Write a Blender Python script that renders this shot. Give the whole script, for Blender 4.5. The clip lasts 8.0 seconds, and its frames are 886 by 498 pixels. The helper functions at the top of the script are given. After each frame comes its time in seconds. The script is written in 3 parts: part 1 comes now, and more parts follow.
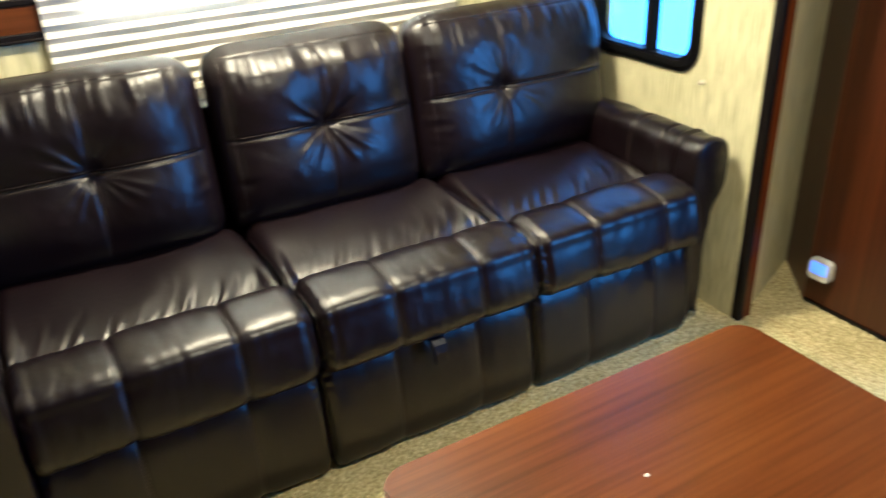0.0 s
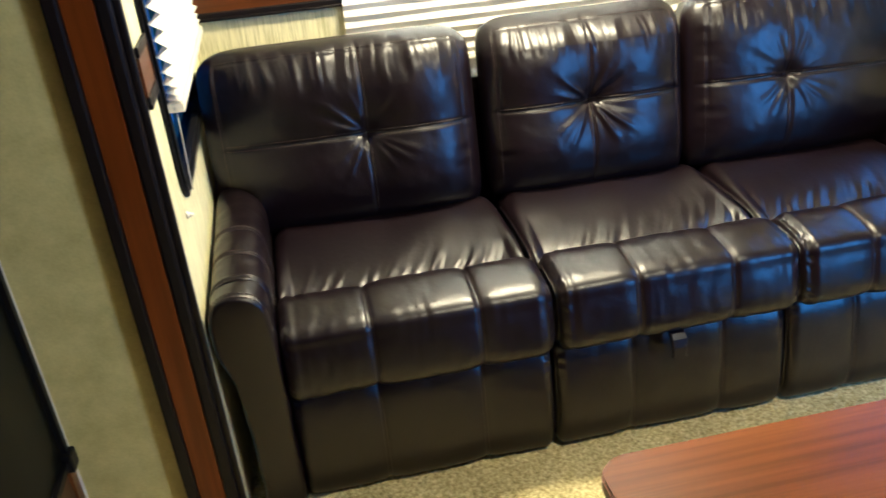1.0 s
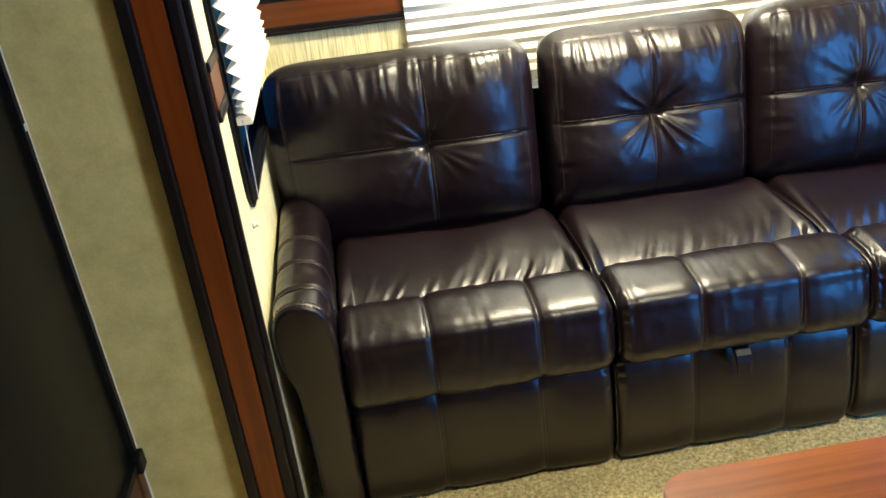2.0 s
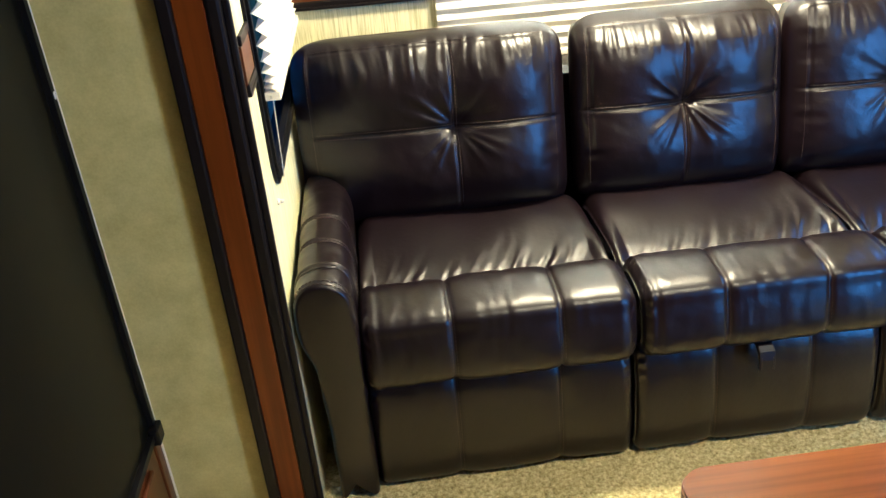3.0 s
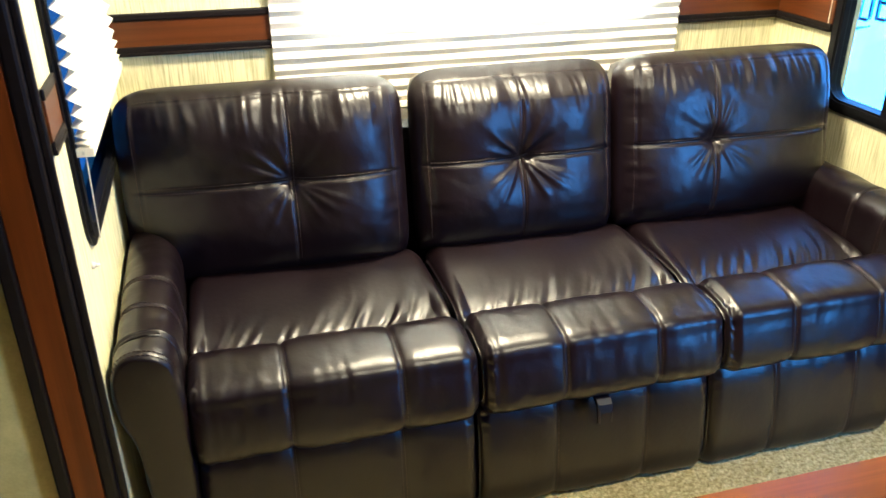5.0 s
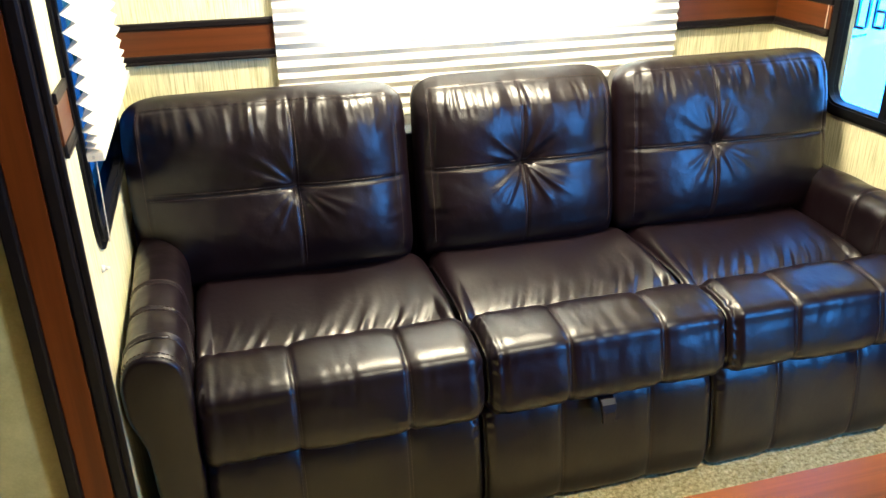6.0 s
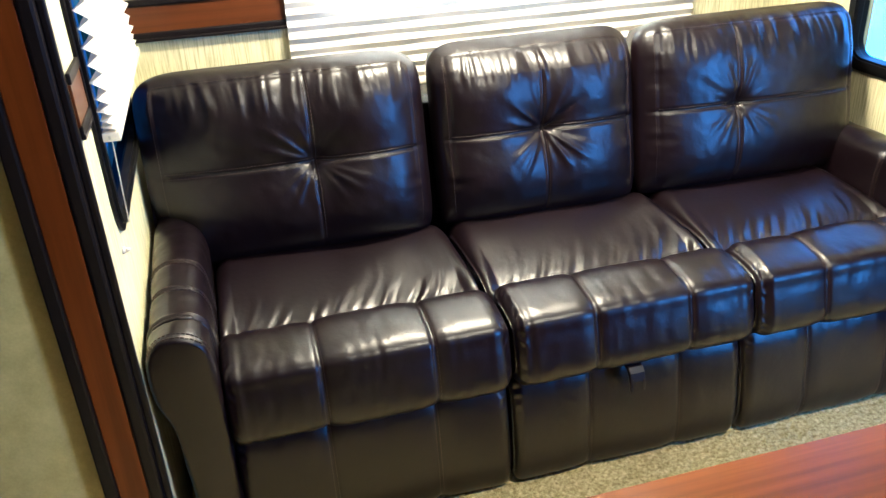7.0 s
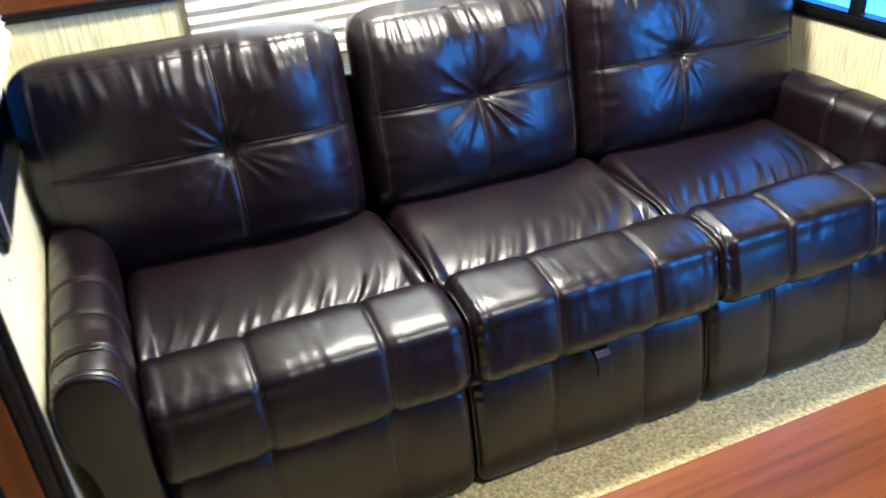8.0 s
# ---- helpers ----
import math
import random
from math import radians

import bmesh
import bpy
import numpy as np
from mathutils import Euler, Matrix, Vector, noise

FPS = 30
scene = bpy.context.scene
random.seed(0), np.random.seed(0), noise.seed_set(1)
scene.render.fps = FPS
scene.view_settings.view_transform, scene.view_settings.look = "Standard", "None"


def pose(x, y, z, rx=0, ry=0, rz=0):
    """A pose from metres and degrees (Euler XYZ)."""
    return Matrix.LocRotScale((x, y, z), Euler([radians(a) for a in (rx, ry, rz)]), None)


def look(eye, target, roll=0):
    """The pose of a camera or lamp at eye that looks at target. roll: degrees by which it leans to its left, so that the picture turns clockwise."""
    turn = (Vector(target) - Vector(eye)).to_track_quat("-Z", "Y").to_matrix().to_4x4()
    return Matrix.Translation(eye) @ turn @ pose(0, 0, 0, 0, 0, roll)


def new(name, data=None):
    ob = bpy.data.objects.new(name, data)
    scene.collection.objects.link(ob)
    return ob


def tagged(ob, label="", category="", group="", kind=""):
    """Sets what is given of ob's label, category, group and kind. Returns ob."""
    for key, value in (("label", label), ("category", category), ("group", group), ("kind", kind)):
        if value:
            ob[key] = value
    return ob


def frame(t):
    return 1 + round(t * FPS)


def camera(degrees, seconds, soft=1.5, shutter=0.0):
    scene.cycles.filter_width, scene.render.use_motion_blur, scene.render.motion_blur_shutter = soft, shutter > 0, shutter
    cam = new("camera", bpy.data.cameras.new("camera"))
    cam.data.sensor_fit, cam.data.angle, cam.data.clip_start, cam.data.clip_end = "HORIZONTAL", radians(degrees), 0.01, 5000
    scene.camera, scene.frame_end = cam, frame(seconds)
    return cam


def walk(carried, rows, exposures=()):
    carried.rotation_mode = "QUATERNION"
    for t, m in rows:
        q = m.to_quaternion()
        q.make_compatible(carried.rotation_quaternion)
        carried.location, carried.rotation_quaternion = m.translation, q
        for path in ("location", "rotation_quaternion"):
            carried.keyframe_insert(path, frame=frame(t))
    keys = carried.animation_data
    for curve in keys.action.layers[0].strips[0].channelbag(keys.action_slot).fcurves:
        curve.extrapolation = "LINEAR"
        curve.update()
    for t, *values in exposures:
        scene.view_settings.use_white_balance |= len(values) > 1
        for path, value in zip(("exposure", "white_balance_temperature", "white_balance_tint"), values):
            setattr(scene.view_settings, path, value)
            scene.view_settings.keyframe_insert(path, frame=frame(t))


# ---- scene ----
cam = camera(56.8, 8.0, shutter=0.4)
PATH = [
    (0, (-0.473, -1.394, 1.324), (0.396, 0.156, 0.406), -2.6),
    (0.5, (-0.462, -1.392, 1.326), (0.063, 0.286, 0.372), -2.7),
    (1, (-0.469, -1.399, 1.333), (-0.173, 0.341, 0.394), -4.8),
    (1.5, (-0.476, -1.401, 1.338), (-0.281, 0.376, 0.44), -7.6),
    (2, (-0.478, -1.402, 1.34), (-0.312, 0.373, 0.433), -6.2),
    (3.3, (-0.496, -1.384, 1.338), (-0.372, 0.374, 0.391), -4.5),
    (3.5, (-0.479, -1.394, 1.339), (-0.31, 0.372, 0.415), -5.0),
    (4, (-0.484, -1.378, 1.348), (-0.173, 0.38, 0.446), -5.5),
    (4.5, (-0.473, -1.337, 1.349), (-0.043, 0.417, 0.489), -1.7),
    (5, (-0.448, -1.331, 1.352), (0.031, 0.404, 0.48), -0.3),
    (5.2, (-0.429, -1.349, 1.342), (0.058, 0.379, 0.459), -0.8),
    (6.3, (-0.471, -1.361, 1.339), (0.009, 0.393, 0.506), -0.8),
    (6.5, (-0.469, -1.37, 1.347), (-0.013, 0.379, 0.491), -1.8),
    (7, (-0.48, -1.322, 1.335), (-0.034, 0.402, 0.423), -2.8),
    (7.5, (-0.496, -1.256, 1.338), (0.002, 0.447, 0.415), -5.8),
    (8, (-0.468, -1.134, 1.304), (0.141, 0.483, 0.298), -4.3),
]
walk(cam, [(t, look(e, g, r)) for t, e, g, r in PATH], [(0.0, -0.35, 4600, 5), (1.5, -0.08, 4700, 4), (3.5, 0.12, 4700, 5), (6.5, 0.16, 4600, 7), (8.0, 0.2, 4150, 12)])

# ---- world and light ----
world = bpy.data.worlds.new("daylight")
scene.world = world
world.use_nodes = True
wn = world.node_tree.nodes
sky = wn.new("ShaderNodeTexSky")
sky.sky_type, sky.sun_disc = "NISHITA", False
sky.sun_elevation, sky.sun_rotation = radians(35), radians(233)
world.node_tree.links.new(sky.outputs[0], wn["Background"].inputs[0])
wn["Background"].inputs[1].default_value = 0.15
sun = new("sun", bpy.data.lights.new("sun", "SUN"))
sun.data.energy, sun.data.angle, sun.data.color = 5.0, radians(0.6), (1.0, 0.97, 0.93)
sun.matrix_world = look((-8, -6, 7), (0, 0, 0))


def area(name, eye, target, sx, sy, power, color):
    lamp = new(name, bpy.data.lights.new(name, "AREA"))
    lamp.data.shape, lamp.data.size, lamp.data.size_y = "RECTANGLE", sx, sy
    lamp.data.energy, lamp.data.color = power, color
    lamp.matrix_world = look(eye, target)
    return lamp


WARM = (1.0, 0.69, 0.33)
SLIDE_LAMPS = [(0.24, 0.34)]
MAIN_LAMPS = [(0.45, -1.05)]
SLIDE_TOP, MAIN_TOP = 1.86, 2.02
for lx, ly in SLIDE_LAMPS:
    area("slide_lamp", (lx, ly, SLIDE_TOP - 0.035), (lx, ly, 0), 0.46, 0.18, 84, WARM)
for lx, ly in MAIN_LAMPS:
    area("room_lamp", (lx, ly, MAIN_TOP - 0.035), (lx, ly, 0), 0.46, 0.18, 45, WARM)
area("window_daylight", (2.06, -2.27, 1.10), (2.06, 0.0, 1.10), 0.46, 1.22, 66, (0.18, 0.48, 1.0))
area("back_window_daylight", (0.32, 1.18, 1.36), (0.32, 0.0, 1.30), 0.50, 0.50, 460, (1.0, 0.84, 0.58))


# ---- materials ----
def mat(name, build, rough=0.5, metal=0.0, spec=0.5):
    m = bpy.data.materials.new(name)
    m.use_nodes = True
    nt = m.node_tree
    b = nt.nodes["Principled BSDF"]
    b.inputs["Roughness"].default_value, b.inputs["Metallic"].default_value = rough, metal
    b.inputs["Specular IOR Level"].default_value = spec
    build(nt, b)
    return m


def coords(nt, scale=(1, 1, 1)):
    t = nt.nodes.new("ShaderNodeTexCoord")
    mp = nt.nodes.new("ShaderNodeMapping")
    mp.inputs["Scale"].default_value = scale
    nt.links.new(t.outputs["Object"], mp.inputs["Vector"])
    return mp.outputs[0]


def noise_at(nt, vec, scale, detail=4.0, rough=0.55):
    n = nt.nodes.new("ShaderNodeTexNoise")
    n.inputs["Scale"].default_value, n.inputs["Detail"].default_value, n.inputs["Roughness"].default_value = scale, detail, rough
    nt.links.new(vec, n.inputs["Vector"])
    return n.outputs[0]


def ramp(nt, fac, stops):
    r = nt.nodes.new("ShaderNodeValToRGB")
    els = r.color_ramp.elements
    while len(els) < len(stops):
        els.new(0.5)
    for e, (p, c) in zip(els, stops):
        e.position, e.color = p, (*c, 1)
    nt.links.new(fac, r.inputs[0])
    return r.outputs[0]


def mixed(nt, fac, a, b, kind="MIX"):
    m = nt.nodes.new("ShaderNodeMix")
    m.data_type, m.blend_type = "RGBA", kind
    if isinstance(fac, float):
        m.inputs[0].default_value = fac
    else:
        nt.links.new(fac, m.inputs[0])
    for sock, v in ((m.inputs[6], a), (m.inputs[7], b)):
        if isinstance(v, tuple):
            sock.default_value = (*v, 1)
        else:
            nt.links.new(v, sock)
    return m.outputs[2]


def bump(nt, b, height, strength, dist=0.002):
    n = nt.nodes.new("ShaderNodeBump")
    n.inputs["Strength"].default_value, n.inputs["Distance"].default_value = strength, dist
    nt.links.new(height, n.inputs["Height"])
    nt.links.new(n.outputs[0], b.inputs["Normal"])


def spread(nt, fac, lo, hi):
    r = nt.nodes.new("ShaderNodeMapRange")
    r.inputs["To Min"].default_value, r.inputs["To Max"].default_value = lo, hi
    nt.links.new(fac, r.inputs[0])
    return r.outputs[0]


def m_leather(nt, b):
    v = coords(nt)
    col = ramp(nt, noise_at(nt, v, 9, 5), [(0.3, (0.0030, 0.0012, 0.0022)), (0.7, (0.0050, 0.0022, 0.0036))])
    nt.links.new(col, b.inputs["Base Color"])
    nt.links.new(spread(nt, noise_at(nt, v, 26, 4), 0.29, 0.39), b.inputs["Roughness"])
    add = nt.nodes.new("ShaderNodeMath")
    add.operation = "ADD"
    nt.links.new(spread(nt, noise_at(nt, v, 330, 2.0, 0.5), 0, 0.30), add.inputs[0])
    nt.links.new(noise_at(nt, v, 75, 2.0, 0.5), add.inputs[1])
    bump(nt, b, add.outputs[0], 0.36, 0.0012)


def m_wood(dark, light, axis, gloss):
    def build(nt, b):
        s = [9.0, 9.0, 9.0]
        s[axis] = 0.7
        v = coords(nt, tuple(s))
        fine = [70.0, 70.0, 70.0]
        fine[axis] = 2.0
        v2 = coords(nt, tuple(fine))
        broad = ramp(nt, noise_at(nt, v, 1.0, 5, 0.6), [(0.32, dark), (0.68, light)])
        grain = ramp(nt, noise_at(nt, v2, 1.0, 3), [(0.35, (0.45, 0.40, 0.36)), (0.6, (1, 1, 1))])
        nt.links.new(mixed(nt, 0.55, broad, grain, "MULTIPLY"), b.inputs["Base Color"])
        nt.links.new(spread(nt, noise_at(nt, v2, 1.0, 2), gloss, gloss + 0.12), b.inputs["Roughness"])
        bump(nt, b, noise_at(nt, v2, 1.0, 2), 0.08, 0.0008)
    return build


def m_streaks(base, dark, amount):
    def build(nt, b):
        v = coords(nt, (260, 260, 9))
        v2 = coords(nt, (1, 1, 1))
        n = noise_at(nt, v, 1.0, 3, 0.6)
        c = ramp(nt, n, [(0.30, dark), (0.56, base)])
        mott = ramp(nt, noise_at(nt, v2, 5, 4), [(0.3, (0.86, 0.86, 0.82)), (0.7, (1, 1, 1))])
        nt.links.new(mixed(nt, amount, mixed(nt, 0.0, base, base), mixed(nt, 1.0, c, mott, "MULTIPLY")), b.inputs["Base Color"])
        bump(nt, b, n, 0.25, 0.001)
    return build


def m_mottled(a, c, scale, strength=0.15):
    def build(nt, b):
        v = coords(nt)
        n = noise_at(nt, v, scale, 7, 0.65)
        n2 = noise_at(nt, v, scale * 14, 3)
        col = mixed(nt, 0.3, ramp(nt, n, [(0.32, a), (0.68, c)]), ramp(nt, n2, [(0.3, a), (0.7, c)]))
        nt.links.new(col, b.inputs["Base Color"])
        bump(nt, b, n2, strength, 0.001)
    return build


def m_carpet(nt, b):
    v = coords(nt)
    n = noise_at(nt, v, 105, 5, 0.75)
    big = noise_at(nt, v, 7, 4)
    col = ramp(nt, n, [(0.30, (0.17, 0.13, 0.055)), (0.46, (0.48, 0.415, 0.19)), (0.66, (0.86, 0.78, 0.44))])
    shade = ramp(nt, big, [(0.3, (0.82, 0.80, 0.77)), (0.7, (1, 1, 1))])
    nt.links.new(mixed(nt, 1.0, col, shade, "MULTIPLY"), b.inputs["Base Color"])
    bump(nt, b, n, 0.7, 0.004)


def m_plain(col, var=0.12, scale=30, strength=0.05):
    def build(nt, b):
        v = coords(nt)
        n = noise_at(nt, v, scale, 4)
        lo = tuple(c * (1 - var) for c in col)
        nt.links.new(ramp(nt, n, [(0.3, lo), (0.7, col)]), b.inputs["Base Color"])
        bump(nt, b, n, strength, 0.001)
    return build


def m_shade(nt, b):
    v = coords(nt)
    n = noise_at(nt, v, 220, 3)
    nt.links.new(ramp(nt, n, [(0.3, (0.80, 0.775, 0.72)), (0.7, (0.88, 0.86, 0.81))]), b.inputs["Base Color"])
    bump(nt, b, n, 0.06, 0.0005)
    thin = nt.nodes.new("ShaderNodeBsdfTranslucent")
    thin.inputs[0].default_value = (0.9, 0.87, 0.80, 1)
    both = nt.nodes.new("ShaderNodeMixShader")
    both.inputs[0].default_value = 0.42
    nt.links.new(b.outputs[0], both.inputs[1])
    nt.links.new(thin.outputs[0], both.inputs[2])
    nt.links.new(both.outputs[0], nt.nodes["Material Output"].inputs[0])


def m_glass(tint, rough, ior=1.45):
    def build(nt, b):
        b.inputs["Base Color"].default_value = (*tint, 1)
        b.inputs["Transmission Weight"].default_value = 1.0
        b.inputs["IOR"].default_value = ior
        v = coords(nt)
        nt.links.new(spread(nt, noise_at(nt, v, 12, 3), rough, rough + 0.02), b.inputs["Roughness"])
    return build


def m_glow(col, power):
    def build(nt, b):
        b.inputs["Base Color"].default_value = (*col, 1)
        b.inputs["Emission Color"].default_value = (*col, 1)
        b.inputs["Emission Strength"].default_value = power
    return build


LEATHER = mat("brown_leather", m_leather, 0.3, spec=0.40)
THREAD = mat("seam_thread", m_plain((0.045, 0.026, 0.022), 0.3, 300), 0.55)
DARKCLOTH = mat("black_lining", m_plain((0.012, 0.011, 0.011), 0.3, 120), 0.9)
WALLPAPER = mat("grasscloth_wallpaper", m_streaks((0.72, 0.685, 0.44), (0.30, 0.28, 0.13), 0.95), 0.62)
MOTTLED = mat("mottled_wallpaper", m_mottled((0.35, 0.31, 0.105), (0.53, 0.475, 0.185), 16), 0.55)
CEILING = mat("ceiling_panel", m_plain((0.72, 0.70, 0.64), 0.06, 8), 0.7)
TRIMWOOD = mat("trim_wood", m_wood((0.085, 0.0185, 0.0010), (0.150, 0.035, 0.0018), 2, 0.30), 0.3, spec=0.22)
BANDWOOD = mat("band_wood", m_wood((0.060, 0.0150, 0.0012), (0.118, 0.034, 0.0025), 0, 0.26), 0.3)
BANDWOOD_Y = mat("band_wood_side", m_wood((0.060, 0.0150, 0.0012), (0.118, 0.034, 0.0025), 1, 0.26), 0.3)
BLACKTRIM = mat("black_moulding", m_plain((0.008, 0.006, 0.006), 0.3, 60), 0.4, spec=0.15)
TABLEWOOD = mat("table_laminate", m_wood((0.080, 0.0210, 0.0026), (0.140, 0.043, 0.0060), 0, 0.26), 0.3, spec=0.2)
PANELWOOD = mat("cabinet_wood", m_wood((0.044, 0.0105, 0.0014), (0.078, 0.0200, 0.0028), 2, 0.3), 0.3)
CARPET = mat("carpet_pile", m_carpet, 0.95, spec=0.1)
SHADE = mat("pleated_fabric", m_shade, 0.8)
CREAM = mat("cream_plastic", m_plain((0.70, 0.66, 0.55), 0.08), 0.4)
BLACKPLASTIC = mat("black_plastic", m_plain((0.006, 0.006, 0.007), 0.25, 80), 0.4, spec=0.12)
BLACKGLASS = mat("black_glass", m_plain((0.005, 0.005, 0.004), 0.2, 10, 0.01), 0.3, spec=0.08)
GLASS = mat("window_glass", m_glass((0.86, 0.96, 1.0), 0.0), 0.0)
TINTED = mat("tinted_glass", m_glass((0.10, 0.26, 0.62), 0.02, 1.001), 0.02)
WHITEPLASTIC = mat("white_plastic", m_plain((0.75, 0.75, 0.72), 0.06), 0.35)
METAL = mat("dull_metal", m_plain((0.5, 0.49, 0.46), 0.1), 0.3, 1.0)
BLUEGLOW = mat("lit_blue_display", m_glow((0.16, 0.30, 1.0), 1.6), 0.3)
LAMPGLOW = mat("lamp_diffuser", m_glow((1.0, 0.82, 0.55), 9.0), 0.5)
TRAILERWHITE = mat("white_siding", m_plain((0.80, 0.82, 0.84), 0.05, 3), 0.35)
DECALBLUE = mat("blue_decal", m_plain((0.14, 0.42, 0.75), 0.1), 0.4)
GRAVEL = mat("gravel_ground", m_mottled((0.18, 0.17, 0.15), (0.34, 0.32, 0.29), 5, 0.5), 0.9)
CORD = mat("cord_fibre", m_plain((0.62, 0.58, 0.48), 0.1, 200), 0.8)


# ---- mesh helpers ----
def empty(name, x=0, y=0, z=0):
    ob = new(name)
    ob.location = (x, y, z)
    return ob


def put_mesh(name, verts, faces, material, parent=None, label="", smooth=True):
    me = bpy.data.meshes.new(name)
    me.from_pydata([tuple(map(float, v)) for v in verts], [], [tuple(map(int, f)) for f in faces])
    me.polygons.foreach_set("use_smooth", [smooth] * len(me.polygons))
    me.materials.append(material)
    ob = new(name, me)
    if parent is not None:
        ob.parent = parent
        ob.matrix_parent_inverse = Matrix.Translation(-parent.location) if parent.parent is None else Matrix()
    if label:
        ob["label"] = label
    return ob


def part(name, bm, material, parent=None, label="", smooth=False):
    me = bpy.data.meshes.new(name)
    bmesh.ops.recalc_face_normals(bm, faces=bm.faces)
    bm.to_mesh(me)
    bm.free()
    if smooth:
        me.polygons.foreach_set("use_smooth", [True] * len(me.polygons))
    me.materials.append(material)
    ob = new(name, me)
    if parent is not None:
        ob.parent = parent
        ob.matrix_parent_inverse = Matrix.Translation(-parent.location) if parent.parent is None else Matrix()
    if label:
        ob["label"] = label
    return ob


def add_box(bm, a, b, bevel=0.0, segments=2):
    c = [(p + q) / 2 for p, q in zip(a, b)]
    s = [abs(q - p) for p, q in zip(a, b)]
    r = bmesh.ops.create_cube(bm, size=1.0, matrix=Matrix.LocRotScale(c, None, s))
    if bevel:
        es = list({e for v in r["verts"] for e in v.link_edges})
        bmesh.ops.bevel(bm, geom=es, offset=bevel, segments=segments, profile=0.5, affect="EDGES")


def box(*parts, bevel=0.0):
    bm = bmesh.new()
    for a, b in parts:
        add_box(bm, a, b, bevel)
    return bm


def prism(outline, axis, lo, hi, bevel=0.0):
    """A flat outline, given in the two other axes in order, pushed from lo to hi along axis."""
    bm = bmesh.new()
    def at(p, h):
        q = list(p)
        q.insert(axis, h)
        return q
    a = [bm.verts.new(at(p, lo)) for p in outline]
    b = [bm.verts.new(at(p, hi)) for p in outline]
    bm.faces.new(a)
    bm.faces.new(b[::-1])
    n = len(outline)
    for i in range(n):
        bm.faces.new((a[i], b[i], b[(i + 1) % n], a[(i + 1) % n]))
    if bevel:
        rim = [e for e in bm.edges if abs(e.verts[0].co[axis] - e.verts[1].co[axis]) < 1e-6]
        bmesh.ops.bevel(bm, geom=rim, offset=bevel, segments=3, profile=0.5, affect="EDGES")
    return bm


def rounded_rect(x0, y0, x1, y1, r, n=8):
    pts = []
    for cx, cy, a0 in ((x1 - r, y1 - r, 0), (x0 + r, y1 - r, 90), (x0 + r, y0 + r, 180), (x1 - r, y0 + r, 270)):
        for i in range(n + 1):
            a = radians(a0 + 90 * i / n)
            pts.append((cx + r * math.cos(a), cy + r * math.sin(a)))
    return pts


def ring_prism(outer, inner, axis, lo, hi, bevel=0.004):
    bm = bmesh.new()
    def at(p, h):
        q = list(p)
        q.insert(axis, h)
        return q
    rows = [[bm.verts.new(at(p, h)) for p in o] for o, h in ((outer, lo), (outer, hi), (inner, hi), (inner, lo))]
    n = len(outer)
    for k in range(4):
        a, b = rows[k], rows[(k + 1) % 4]
        for i in range(n):
            bm.faces.new((a[i], a[(i + 1) % n], b[(i + 1) % n], b[i]))
    return bm


def tube(points, radius, sides=6):
    bm = bmesh.new()
    pts = [Vector(p) for p in points]
    rows = []
    for i, p in enumerate(pts):
        d = (pts[min(i + 1, len(pts) - 1)] - pts[max(i - 1, 0)]).normalized()
        a = d.orthogonal().normalized()
        b = d.cross(a)
        rows.append([bm.verts.new(p + radius * (math.cos(t) * a + math.sin(t) * b)) for t in (2 * math.pi * k / sides for k in range(sides))])
    for r, s in zip(rows, rows[1:]):
        for k in range(sides):
            bm.faces.new((r[k], r[(k + 1) % sides], s[(k + 1) % sides], s[k]))
    bm.faces.new(rows[0][::-1])
    bm.faces.new(rows[-1])
    return bm


def vnoise(x, y, seed=0):
    """Smooth value noise in two dimensions, -1 to 1, over arrays."""
    x, y = np.asarray(x, float), np.asarray(y, float)
    xi, yi = np.floor(x).astype(int), np.floor(y).astype(int)
    fx, fy = x - xi, y - yi
    fx, fy = fx * fx * (3 - 2 * fx), fy * fy * (3 - 2 * fy)
    def h(a, b):
        v = np.sin(a * 127.1 + b * 311.7 + seed * 74.7) * 43758.5453
        return 2 * (v - np.floor(v)) - 1
    return (h(xi, yi) * (1 - fx) + h(xi + 1, yi) * fx) * (1 - fy) + (h(xi, yi + 1) * (1 - fx) + h(xi + 1, yi + 1) * fx) * fy


def bell(d, s):
    return np.exp(-(d / s) ** 2)


def smooth(lo, hi, v):
    t = np.clip((v - lo) / (hi - lo), 0, 1)
    return t * t * (3 - 2 * t)


def grid_faces(nu, nv, base=0, wrap_v=False):
    f = []
    for i in range(nu - 1):
        for j in range(nv if wrap_v else nv - 1):
            j2 = (j + 1) % nv
            f.append((base + i * nv + j, base + (i + 1) * nv + j, base + (i + 1) * nv + j2, base + i * nv + j2))
    return f


